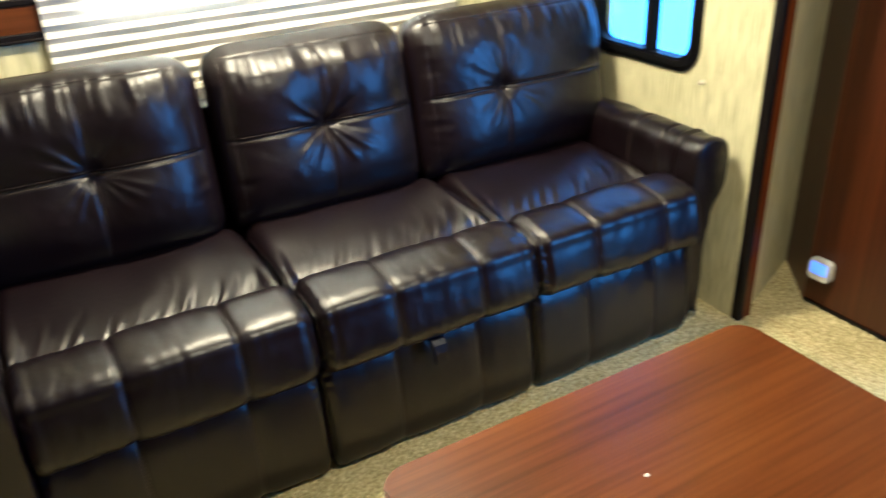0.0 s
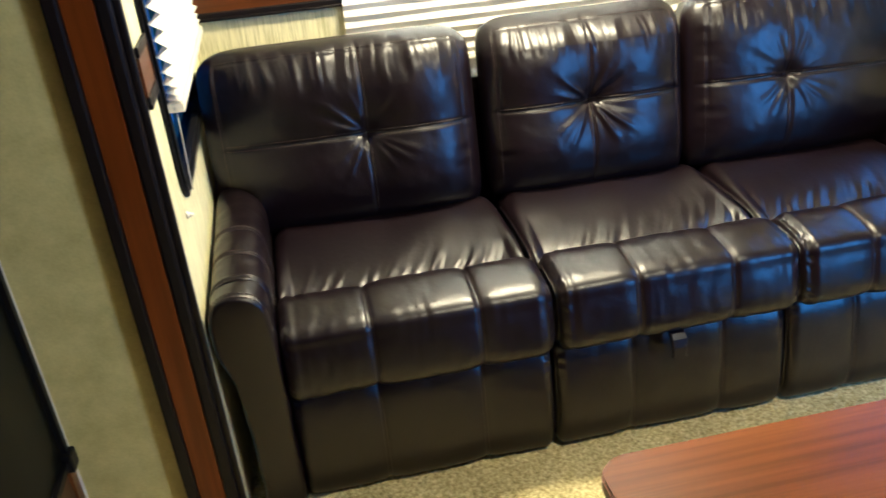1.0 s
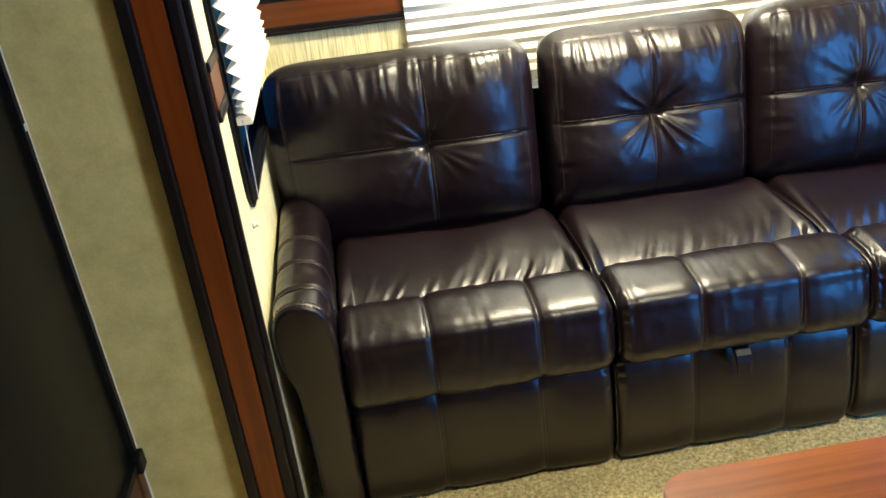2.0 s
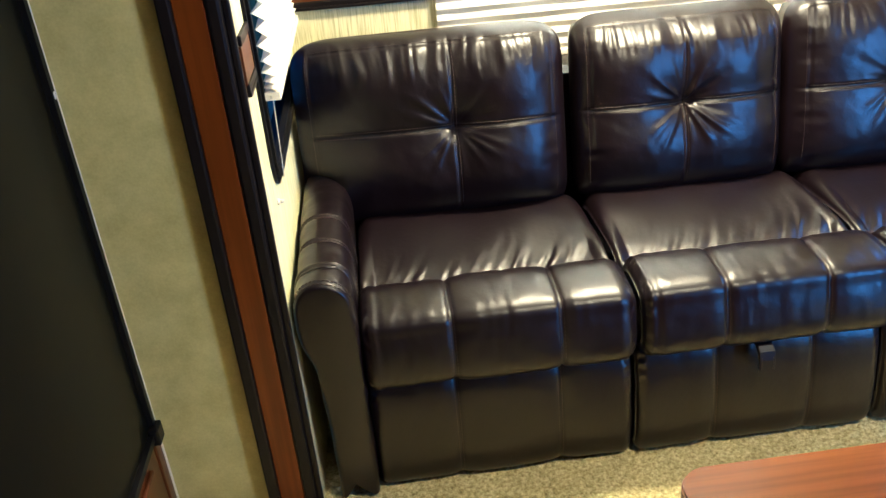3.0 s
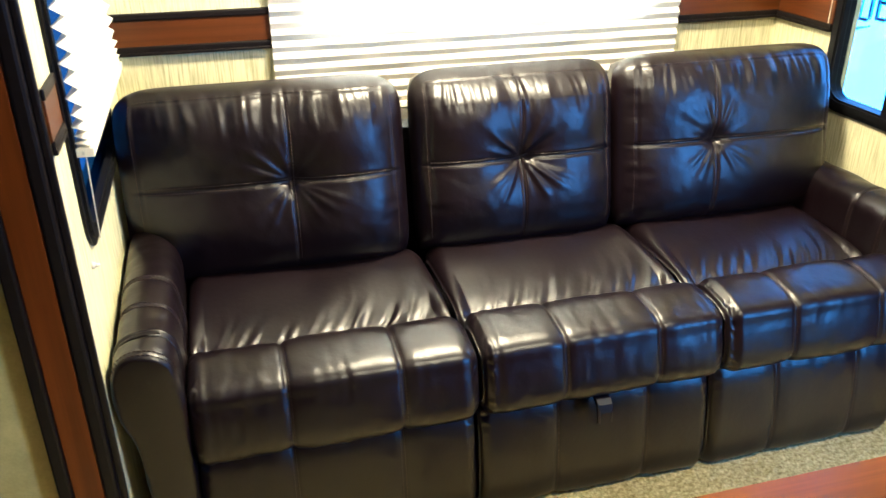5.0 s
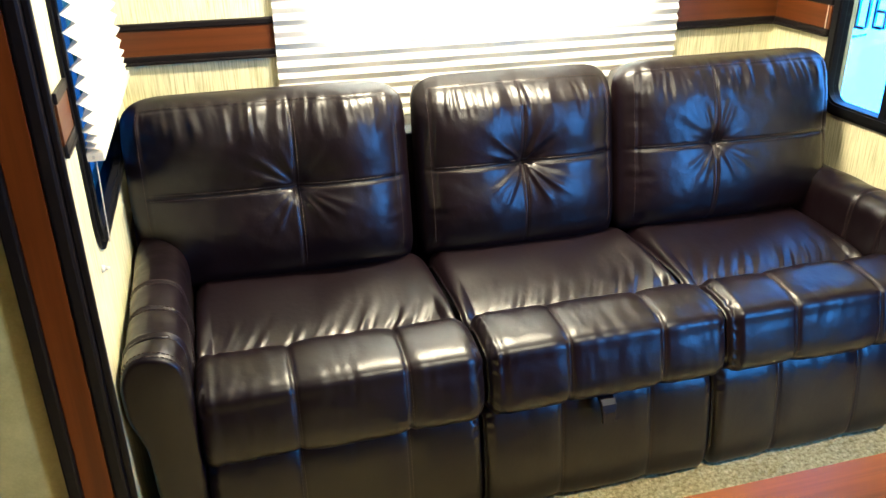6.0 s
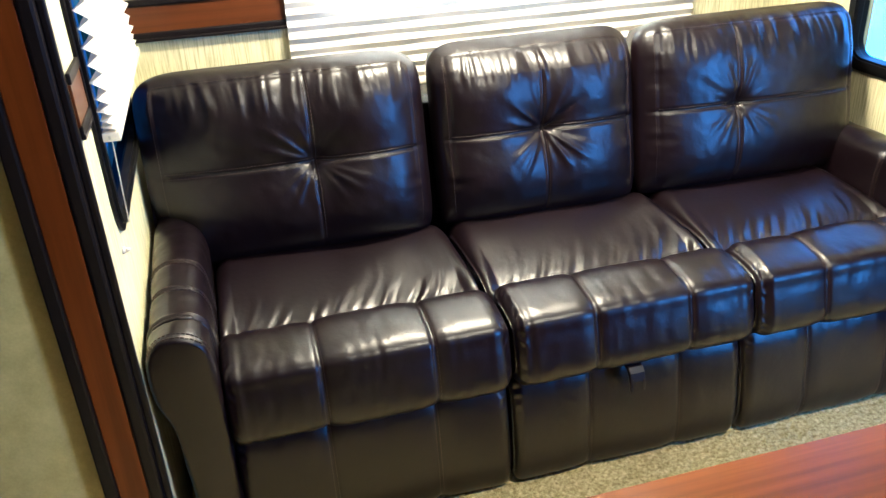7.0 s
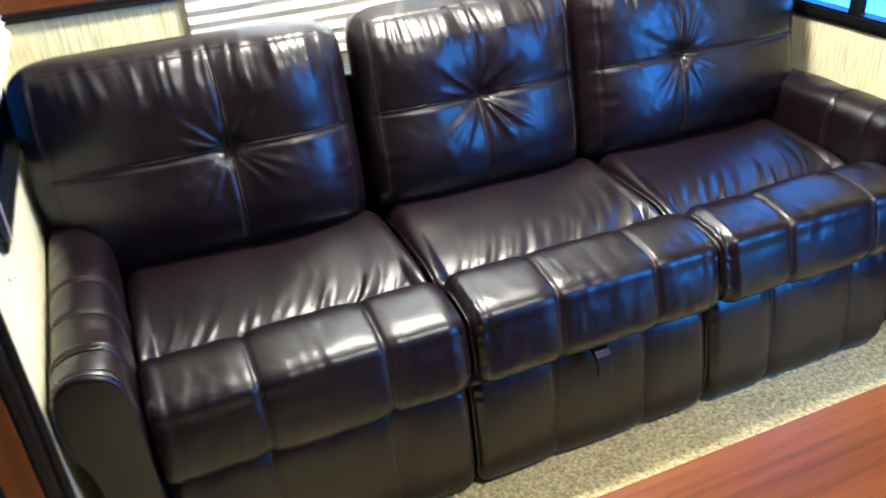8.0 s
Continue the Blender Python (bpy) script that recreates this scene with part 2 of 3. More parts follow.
def stitch_mesh(lines, dash=0.0058, gap=0.0026, wide=0.0011):
    """Short raised thread dashes along lines of (points, normals)."""
    verts, faces = [], []
    for pts, nor in lines:
        pts, nor = np.asarray(pts), np.asarray(nor)
        seg = np.linalg.norm(np.diff(pts, axis=0), axis=1)
        run = np.concatenate([[0], np.cumsum(seg)])
        s = 0.0
        while s + dash < run[-1]:
            p = np.array([[np.interp(q, run, pts[:, k]) for k in range(3)] for q in (s, s + dash)])
            n = np.array([np.interp(s, run, nor[:, k]) for k in range(3)])
            n = n / (np.linalg.norm(n) + 1e-9)
            d = p[1] - p[0]
            side = np.cross(d, n)
            side = side / (np.linalg.norm(side) + 1e-9) * wide / 2
            k = len(verts)
            for q in p:
                verts += [q - side - n * 0.0008, q + side - n * 0.0008, q + side * 0.6 + n * 0.0013, q - side * 0.6 + n * 0.0013]
            faces += [(k, k + 1, k + 2, k + 3), (k + 7, k + 6, k + 5, k + 4)] + [(k + a, k + 4 + a, k + 4 + (a + 1) % 4, k + (a + 1) % 4) for a in range(4)]
            s += dash + gap
    return verts, faces


def with_normals(fn, u, v, flip=1.0):
    """Points and outward normals of a surface fn(u, v) along arrays of u and v."""
    e = 1e-3
    p = fn(u, v)
    n = np.cross(fn(u + e, v) - p, fn(u, v + e) - p) * flip
    n /= np.linalg.norm(n, axis=1)[:, None] + 1e-12
    return p, n


# ---- the setting ----
WX0, WX1, WY, FRONT = -0.705, 1.25, 0.908, -0.03


def wall_with_hole(name, axis, lo, hi, a0, a1, z0, z1, hole, material, label):
    """A wall slab across one axis from lo to hi, along the other from a0 to a1, with one opening (b0, c0, b1, c1)."""
    b0, c0, b1, c1 = hole
    bm = bmesh.new()
    for p, q, r, s in ((a0, z0, b0, z1), (b1, z0, a1, z1), (b0, z0, b1, c0), (b0, c1, b1, z1)):
        a, b = [p, q], [r, s]
        a.insert(axis, lo)
        b.insert(axis, hi)
        add_box(bm, a, b)
    ob = part(name, bm, material)
    return tagged(ob, label, "wall", kind="structure")


def pile(name, x0, x1, y0, y1, step, lift):
    nx, ny = int((x1 - x0) / step) + 1, int((y1 - y0) / step) + 1
    gx, gy = np.meshgrid(np.linspace(x0, x1, nx), np.linspace(y0, y1, ny), indexing="ij")
    gz = 0.004 + lift * (0.5 + 0.35 * vnoise(gx * 130, gy * 130, 3) + 0.3 * vnoise(gx * 260, gy * 260, 5)) + 0.002 * vnoise(gx * 9, gy * 9, 8)
    verts = np.stack([gx, gy, gz], -1).reshape(-1, 3)
    return put_mesh(name, verts, grid_faces(nx, ny), CARPET)


floor = part("floor", box(((-3.2, -2.5, -0.06), (3.4, 1.0, 0.0))), CARPET)
tagged(floor, "beige speckled cut-pile carpet floor", "floor", kind="structure")
nap = pile("carpet", WX0 - 0.3, 1.75, -0.75, 0.16, 0.0042, 0.008)
tagged(nap, "beige and brown speckled carpet pile before the sofa", "carpet", kind="structure")

wall_with_hole("wall_back", 1, WY, WY + 0.05, WX0 - 0.1, WX1 + 0.1, 0, SLIDE_TOP, (-0.20, 0.92, 0.80, 1.62), WALLPAPER, "cream grasscloth-patterned slide-out back wall")
LWIN = (0.088, 0.705, 0.66, 1.50)
RWIN = (0.190, 0.678, 0.645, 1.50)
wall_with_hole("wall_west", 0, WX0 - 0.05, WX0, FRONT, WY, 0, SLIDE_TOP, (LWIN[0] + 0.03, LWIN[1] + 0.03, LWIN[2] - 0.03, LWIN[3] - 0.03), WALLPAPER, "cream streaked slide-out side wall with a window")
wall_with_hole("wall_east", 0, WX1, WX1 + 0.05, FRONT, WY, 0, SLIDE_TOP, (RWIN[0] + 0.03, RWIN[1] + 0.03, RWIN[2] - 0.03, RWIN[3] - 0.03), WALLPAPER, "cream streaked slide-out side wall with a sliding window")
tagged(part("ceiling_slide", box(((WX0 - 0.1, FRONT, SLIDE_TOP), (WX1 + 0.1, WY + 0.1, SLIDE_TOP + 0.05))), CEILING), "off-white slide-out ceiling panel", "ceiling", kind="structure")
tagged(part("ceiling", box(((-3.2, -2.4, MAIN_TOP), (3.4, FRONT, MAIN_TOP + 0.05))), CEILING), "off-white main room ceiling", "ceiling", kind="structure")
tagged(part("wall_header", box(((WX0, FRONT, SLIDE_TOP), (WX1, FRONT + 0.04, MAIN_TOP))), MOTTLED), "mottled wall above the slide-out", "wall", kind="structure")
tagged(part("wall_main_west", box(((-3.2, FRONT, 0), (WX0 - 0.05, FRONT + 0.04, MAIN_TOP))), MOTTLED), "mottled grey-green wallpaper wall beside the slide-out", "wall", kind="structure")
HINGE = (1.662, 0.110)
tagged(part("wall_main_east", prism([(WX1 + 0.05, FRONT), (WX1 + 0.055, FRONT - 0.005), (HINGE[0], HINGE[1]), (HINGE[0], HINGE[1] + 0.05), (WX1 + 0.05, FRONT + 0.05)], 2, 0, MAIN_TOP), WALLPAPER), "pale wall beside the slide-out opening", "wall", kind="structure")
tagged(part("wall_end_east", box(((3.3, -2.4, 0), (3.4, 0.3, MAIN_TOP))), PANELWOOD), "dark wood panelled end wall", "wall", kind="structure")
tagged(part("wall_far_corner", box(((HINGE[0], 0.16, 0), (3.3, 0.2, MAIN_TOP))), MOTTLED), "mottled wall behind the cabinet", "wall", kind="structure")
tagged(part("wall_end_west", box(((-3.2, -2.4, 0), (-3.1, FRONT, MAIN_TOP))), PANELWOOD), "dark wood panelled end wall", "wall", kind="structure")
wall_with_hole("wall_front", 1, -2.4, -2.32, -3.1, 3.3, 0, MAIN_TOP, (1.79, 0.44, 2.33, 1.76), PANELWOOD, "dark wood panelled wall with a window across the room")


def fascia(name, x_in, sign, label):
    """Trim round the slide-out opening: a wide black moulding, a brown board, a thin black edge."""
    bm_root = empty(name, x_in, FRONT, 0)
    tagged(bm_root, label, "trim", kind="structure")
    def strip(a, b, y, nm, m, bev):
        xs = sorted((x_in + sign * a, x_in + sign * b))
        part(nm, box(((xs[0], y, 0.0), (xs[1], FRONT - 0.001, SLIDE_TOP)), bevel=bev), m, bm_root)
    return bm_root, strip


w_root, w_strip = fascia("trim_west", WX0, -1, "brown wood fascia with black mouldings beside the sofa")
w_strip(-0.002, 0.012, FRONT - 0.012, "moulding", BLACKTRIM, 0.004)
w_strip(0.011, 0.036, FRONT - 0.022, "moulding", BLACKTRIM, 0.006)
w_strip(0.036, 0.086, FRONT - 0.018, "board", TRIMWOOD, 0.002)
w_strip(0.086, 0.109, FRONT - 0.030, "edge_bead", BLACKTRIM, 0.004)
e_root, e_strip = fascia("trim_east", WX1, 1, "brown wood fascia with black moulding beside the sofa")
e_strip(-0.004, 0.020, FRONT - 0.030, "moulding", BLACKTRIM, 0.006)
e_strip(0.020, 0.054, FRONT - 0.024, "board", TRIMWOOD, 0.002)


def wood_band(name, along, a0, a1, at, into, z0, z1, label, flat=1.0):
    """A brown wall band between two black mouldings; along 0 runs in x, 1 in y; into is the room's side."""
    root = empty(name, *((a0, at, z0) if along == 0 else (at, a0, z0)))
    tagged(root, label, "trim", kind="structure")
    def bar(nm, lo, hi, deep, m, bev):
        p, q = at, at + into * deep * flat
        a, b = ((a0, p, lo), (a1, q, hi)) if along == 0 else ((p, a0, lo), (q, a1, hi))
        part(nm, box((a, b), bevel=bev * flat), m, root)
    t = (z1 - z0)
    bar("board", z0 + 0.2 * t, z1 - 0.17 * t, 0.009, BANDWOOD if along == 0 else BANDWOOD_Y, 0.0)
    bar("moulding", z1 - 0.17 * t, z1, 0.014, BLACKTRIM, 0.004)
    bar("moulding", z0 + 0.06 * t, z0 + 0.22 * t, 0.014, BLACKTRIM, 0.004)
    bar("moulding", z0, z0 + 0.08 * t, 0.017, BLACKTRIM, 0.003)
    return root


BZ0, BZ1 = 0.887, 0.992
wood_band("trim_back", 0, WX0 + 0.002, -0.285, WY - 0.001, -1, BZ0, BZ1, "brown wood wall band with black mouldings")
wood_band("trim_back", 0, 0.88, WX1 - 0.002, WY - 0.001, -1, BZ0, BZ1, "brown wood wall band with black mouldings beside the blind")
wood_band("trim_side", 1, RWIN[2] + 0.002, WY - 0.02, WX1 - 0.001, -1, BZ0, BZ1, "short brown wood wall band running to the window")
wood_band("trim_side", 1, FRONT + 0.002, LWIN[0] - 0.004, WX0 + 0.001, 1, 0.937, 1.040, "short brown wood wall band between fascia and window", 0.45)


def rv_window(name, x, win, into, pane_mat, label, mullion, proud):
    y0, z0, y1, z1 = win
    root = empty(name, x, (y0 + y1) / 2, z0)
    tagged(root, label, "window", kind="structure")
    r, f = 0.075, 0.036
    lo, hi = sorted((x - into * 0.03, x + into * proud))
    part("window_frame", ring_prism(rounded_rect(y0, z0, y1, z1, r), rounded_rect(y0 + f, z0 + f, y1 - f, z1 - f, r - f * 0.7), 0, lo, hi), BLACKPLASTIC, root)
    lo, hi = sorted((x + into * proud, x + into * (proud + 0.006)))
    part("inner_ring", ring_prism(rounded_rect(y0 + 0.012, z0 + 0.012, y1 - 0.012, z1 - 0.012, r - 0.008), rounded_rect(y0 + 0.030, z0 + 0.030, y1 - 0.030, z1 - 0.030, r - 0.024), 0, lo, hi), BLACKPLASTIC, root)
    xs = sorted((x - into * 0.008, x - into * 0.013))
    if mullion:
        ym = mullion
        part("mullion", box(((min(x - into * 0.03, x + into * 0.008), ym - 0.011, z0 + f - 0.004), (max(x - into * 0.03, x + into * 0.008), ym + 0.013, z1 - f + 0.004)), bevel=0.003), BLACKPLASTIC, root)
        spans = ((y0 + 0.03, ym), (ym + 0.002, y1 - 0.03))
        part("latch", box(((min(x + into * 0.008, x + into * 0.02), ym - 0.03, z0 + 0.26), (max(x + into * 0.008, x + into * 0.02), ym - 0.008, z0 + 0.31)), bevel=0.003), BLACKPLASTIC, root)
    else:
        spans = ((y0 + 0.03, y1 - 0.03),)
    for a, b in spans:
        g = part("pane", box(((xs[0], a, z0 + 0.03), (xs[1], b, z1 - 0.03))), pane_mat, root)
        g.visible_shadow = pane_mat is TINTED
    return root


rv_window("window_1", WX1, RWIN, -1, GLASS, "black-framed sliding window with rounded corners", 0.390, 0.008)
rv_window("window_2", WX0, LWIN, 1, TINTED, "black-framed window half covered by a pleated shade", None, 0.006)
def plain_window(name, x0, x1, y0, y1, z0, z1, py, label):
    root = empty(name, (x0 + x1) / 2, (y0 + y1) / 2, z0)
    tagged(root, label, "window", kind="structure")
    f = 0.04
    part("window_frame", box(((x0, y0, z0), (x0 + f, y1, z1)), ((x1 - f, y0, z0), (x1, y1, z1)), ((x0 + f, y0, z0), (x1 - f, y1, z0 + f)), ((x0 + f, y0, z1 - f), (x1 - f, y1, z1))), BLACKPLASTIC, root)
    part("pane", box(((x0 + f, py, z0 + f), (x1 - f, py + 0.005, z1 - f))), GLASS, root).visible_shadow = False


plain_window("window_3", 1.79, 2.33, -2.40, -2.31, 0.44, 1.76, -2.37, "black-framed window across the room")
plain_window("window_4", -0.20, 0.80, WY + 0.004, WY + 0.05, 0.92, 1.62, WY + 0.040, "window behind the lowered pleated shade")


def pleated(name, axis, a0, a1, mid, into, z0, z1, pitch, deep, label):
    """A pleated fabric shade: sharp horizontal folds, with a plastic rail under it."""
    root = empty(name, *((a0, mid, z0) if axis == 0 else (mid, a0, z0)))
    tagged(root, label, "window shade")
    zs, z, k = [], z0, 0
    while z <= z1:
        zs.append((z, mid + into * (deep if k % 2 else 0.0)))
        near = min(1.0, 0.30 + (z - z0) / 0.10) if axis == 1 else 1.0
        z += pitch / 2 * near * (1 + 0.06 * math.sin(k * 2.3))
        k += 1
    n = 24
    verts, faces = [], []
    for i in range(n + 1):
        a = a0 + (a1 - a0) * i / n
        for j, (zz, dd) in enumerate(zs):
            w = 0.0015 * math.sin(i * 0.9 + j * 1.7)
            verts.append((a, dd + w, zz) if axis == 0 else (dd + w, a, zz))
    faces = grid_faces(n + 1, len(zs))
    fab = put_mesh("fabric", verts, faces, SHADE, root, smooth=False)
    so = fab.modifiers.new("thickness", "SOLIDIFY")
    so.thickness = 0.0012
    lo, hi = sorted((mid - into * 0.004, mid + into * (deep + 0.004)))
    a, b = ((a0, lo, z0 - 0.016), (a1, hi, z0)) if axis == 0 else ((lo, a0, z0 - 0.016), (hi, a1, z0))
    part("bottom_rail", box((a, b), bevel=0.002), CREAM, root)
    return root


pleated("window_shade", 0, -0.300, 0.893, WY - 0.020, -1, 0.72, 1.70, 0.031, 0.0095, "white pleated fabric shade lowered behind the sofa")
side_shade = pleated("window_shade", 1, 0.100, 0.77, WX0 + 0.0145, 1, 0.905, 1.70, 0.029, 0.022, "white pleated shade half lowered over the side window")
part("rail_screw", box(((WX0 + 0.021, 0.0985, 0.894), (WX0 + 0.025, 0.1005, 0.900))), METAL, side_shade)
tagged(part("shade_cord", tube([(WX0 + 0.024, 0.115, 0.890), (WX0 + 0.020, 0.125, 0.80), (WX0 + 0.016, 0.140, 0.722)], 0.0012), CORD), "thin pale shade tension cord beside the window", "cord")
tagged(part("shade_cord", tube([(WX1 - 0.012, 0.66, 1.69), (WX1 - 0.010, 0.662, 1.2), (WX1 - 0.012, 0.66, 0.905)], 0.0012), CORD), "thin pale shade cord hanging by the window", "cord")


def cord_knob(x, y, z, into, label):
    bm = bmesh.new()
    for r0, r1, d0, d1 in ((0.0075, 0.006, 0, 0.006), (0.004, 0.0035, 0.006, 0.014)):
        bmesh.ops.create_cone(bm, cap_ends=True, segments=16, radius1=r0, radius2=r1, depth=d1 - d0, matrix=Matrix.Translation((x + into * (d0 + d1) / 2, y, z)) @ Matrix.Rotation(radians(90 * into), 4, "Y"))
    return tagged(part("cord_anchor", bm, CREAM, smooth=True), label, "cord anchor")


cord_knob(WX0, 0.094, 0.690, 1, "small cream shade cord anchor on the wall")
cord_knob(WX1, 0.170, 0.665, -1, "small cream shade cord anchor on the wall below the window")


# ---- outdoors ----
tagged(part("ground", box(((-60, -60, -1.0), (60, 60, -0.9))), GRAVEL), "grey gravel ground outside", "ground", kind="structure")
# blue emission stands in for daylight on the trailer side and its reflections
DAYLIGHTGLOW = mat("daylight_glow_siding", m_glow((0.20, 0.46, 1.0), 5.0), 0.5)
backdrop = part("backdrop", box(((4.0, -0.6, -0.9), (4.1, 9.0, 5.0))), DAYLIGHTGLOW)
tagged(backdrop, "glowing blue backdrop standing in for a daylit white trailer side seen through the window", "backdrop", kind="structure")
for ya, za, yb, zb in ((3.50, 0.285, 3.525, 0.55), (3.525, 0.265, 3.60, 0.290), (3.60, 0.265, 3.625, 0.55), (3.435, 0.29, 3.46, 0.55), (3.36, 0.29, 3.435, 0.315), (3.36, 0.40, 3.435, 0.425), (3.335, 0.30, 3.36, 0.42)):
    part("decal_bar", prism(rounded_rect(ya, za, yb, zb, 0.02, 4), 0, 3.985, 3.998), DECALBLUE, backdrop)
part("decal_stripe", prism([(3.50, 0.245), (3.66, 0.205), (3.66, 0.180), (3.50, 0.235)], 0, 3.985, 3.998), DECALBLUE, backdrop)


# ---- the sofa ----
SEATS = ((-0.578, -0.006), (0.002, 0.557), (0.565, 1.090))
BACKS = ((-0.690, -0.030), (-0.012, 0.523), (0.530, 1.185))
TUFT_X = (-0.311, 0.255, 0.787)
SEAM_X = ((-0.392, -0.168), (0.180, 0.398), (0.735, 0.960))
sofa = empty("sofa", 0.25, 0.35, 0.0)
tagged(sofa, "three-seat dark brown leather sofa with tufted back cushions", "sofa")


def prism_pad(x0, x1, yc, zc, a, b, power, end, nx, ns, relief):
    """A padded bar along x with a superellipse section; relief(x, y, z, way_y, way_z) pushes it out along its normal."""
    hx, xc = (x1 - x0) / 2, (x0 + x1) / 2
    def fn(u, s):
        x = u * hx
        t = np.clip((np.abs(x) - (hx - end)) / end, 0, 1)
        inset = end * 0.85 * (1 - np.sqrt(np.maximum(0, 1 - t ** 2.4)))
        c, d = np.cos(s), np.sin(s)
        sy, sz = np.sign(c) * np.abs(c) ** (2 / power), np.sign(d) * np.abs(d) ** (2 / power)
        y, z = (a - inset) * sy, (b - inset) * sz
        ny, nz = np.sign(sy) * np.abs(sy) ** (power - 1) / a, np.sign(sz) * np.abs(sz) ** (power - 1) / b
        ln = np.sqrt(ny * ny + nz * nz) + 1e-9
        ny, nz = ny / ln, nz / ln
        off = relief(x + xc, y + yc, z + zc, ny, nz, t)
        return np.stack([x + xc, y + yc + ny * off, z + zc + nz * off], -1)
    us = np.sin(np.linspace(-math.pi / 2, math.pi / 2, nx) * 0.98) / math.sin(math.pi / 2 * 0.98)
    us = 0.35 * us + 0.65 * np.linspace(-1, 1, nx)
    ss = np.linspace(0, 2 * math.pi, ns, endpoint=False)
    U, S = np.meshgrid(us, ss, indexing="ij")
    verts = fn(U.ravel(), S.ravel())
    faces = [f[::-1] for f in grid_faces(nx, ns, wrap_v=True)]
    faces.append(tuple(range(ns)))
    faces.append(tuple(range((nx - 1) * ns, nx * ns))[::-1])
    return fn, verts, faces


def seam_lines(fn, x0, x1, xs, s0, s1, twin=0.0045, n=60):
    hx, xc = (x1 - x0) / 2, (x0 + x1) / 2
    lines = []
    for x in xs:
        for d in (-twin, twin):
            s = np.linspace(s0, s1, n)
            u = np.full(n, (x + d - xc) / hx)
            lines.append(with_normals(fn, u, s))
    return lines


def seat_front(i):
    x0, x1 = SEATS[i]
    seams = SEAM_X[i]
    def relief(x, y, z, ny, nz, t):
        up = np.clip(nz, 0, 1)
        front = np.clip(-ny, 0, 1)
        mid = 1 - t
        g = sum(-0.0050 * bell(x - s, 0.006) - 0.0032 * bell(x - s, 0.025) for s in seams)
        low = 0.0024 * vnoise(x * 7 + i * 7, (y - z) * 9, 1) + 0.0004 * vnoise(x * 48 + y * 30, (y - z) * 46, 19 + i) + 0.0007 * vnoise(x * 26 + i * 3, (y - z) * 24, 2)
        fine = 0.0007 * vnoise(x * 62 + vnoise(x * 12, (y - z) * 12, 7) * 1.5, (y - z) * 22, 4 + i) * smooth(-0.2, 0.6, up + 0.5 * front) * smooth(-0.3, 0.5, vnoise(x * 6 + i, 2.0, 61))
        tuck = 0.005 * vnoise(x * 60, 3.0, 9 + i) * smooth(0.06, 0.0, np.minimum(np.abs(x - x0), np.abs(x - x1)))
        pinch = -0.004 * bell(np.minimum(np.abs(x - x0), np.abs(x - x1)) - 0.012, 0.006) * (0.5 + 0.5 * np.sin((y - z) * 260))
        return g + (low + fine) * mid + tuck + pinch + 0.13 * (y - 0.10) * up * up - 0.22 * np.maximum(z - 0.31, 0) * front ** 4 + 0.006 * mid * (1 - np.abs((x - (x0 + x1) / 2) / (x1 - x0)) ** 2)
    fn, v, f = prism_pad(x0, x1, 0.058, 0.372, 0.098, 0.090, 3.0, 0.030, 200, 120, relief)
    ob = put_mesh("seat_front", v, f, LEATHER, sofa)
    sv, sf = stitch_mesh(seam_lines(fn, x0, x1, seams, math.pi * 0.42, math.pi * 1.34))
    put_mesh("stitching", sv, sf, THREAD, ob, smooth=False)["kind"] = "stuff"


def seat_rear(i):
    x0, x1 = SEATS[i]
    def relief(x, y, z, ny, nz, t):
        mid = 1 - t
        edge = smooth(0.22, 0.155, y)
        side = smooth(0.35, 1.0, (x - x0) / (x1 - x0)) if i < 2 else 0.7
        gather = 0.0046 * (vnoise((x - 0.45 * y) * 62 + vnoise(x * 9, y * 9, 6) * 1.4, y * 10, 11 + i) + 0.5 * vnoise((x - 0.5 * y) * 120, y * 14, 15 + i)) * smooth(0.34, 0.20, y) * (0.35 + 0.65 * side)
        low = 0.0032 * vnoise(x * 7 + i * 5, y * 7, 12) + 0.0007 * vnoise(x * 30, y * 30, 13 + i)
        puff = -0.005 * bell(y - 0.17, 0.012) * (0.5 + 0.5 * vnoise(x * 40, 1.0, 14 + i))
        return (gather + low + puff) * mid * np.clip(nz, 0, 1) + (0.012 - 0.050 * np.clip((0.47 - y) / 0.31, 0, 1) ** 1.3) * mid * np.clip(nz, 0, 1)
    fn, v, f = prism_pad(x0 + 0.003, x1 - 0.003, 0.335, 0.368, 0.185, 0.084, 4.0, 0.034, 170, 120, relief)
    ob = put_mesh("seat_cushion", v, f, LEATHER, sofa)
    s = np.linspace(-0.93, 0.93, 240)
    line = with_normals(fn, s, np.full(240, math.pi * 0.775))
    sv, sf = stitch_mesh([line])
    put_mesh("stitching", sv, sf, THREAD, ob, smooth=False)["kind"] = "stuff"


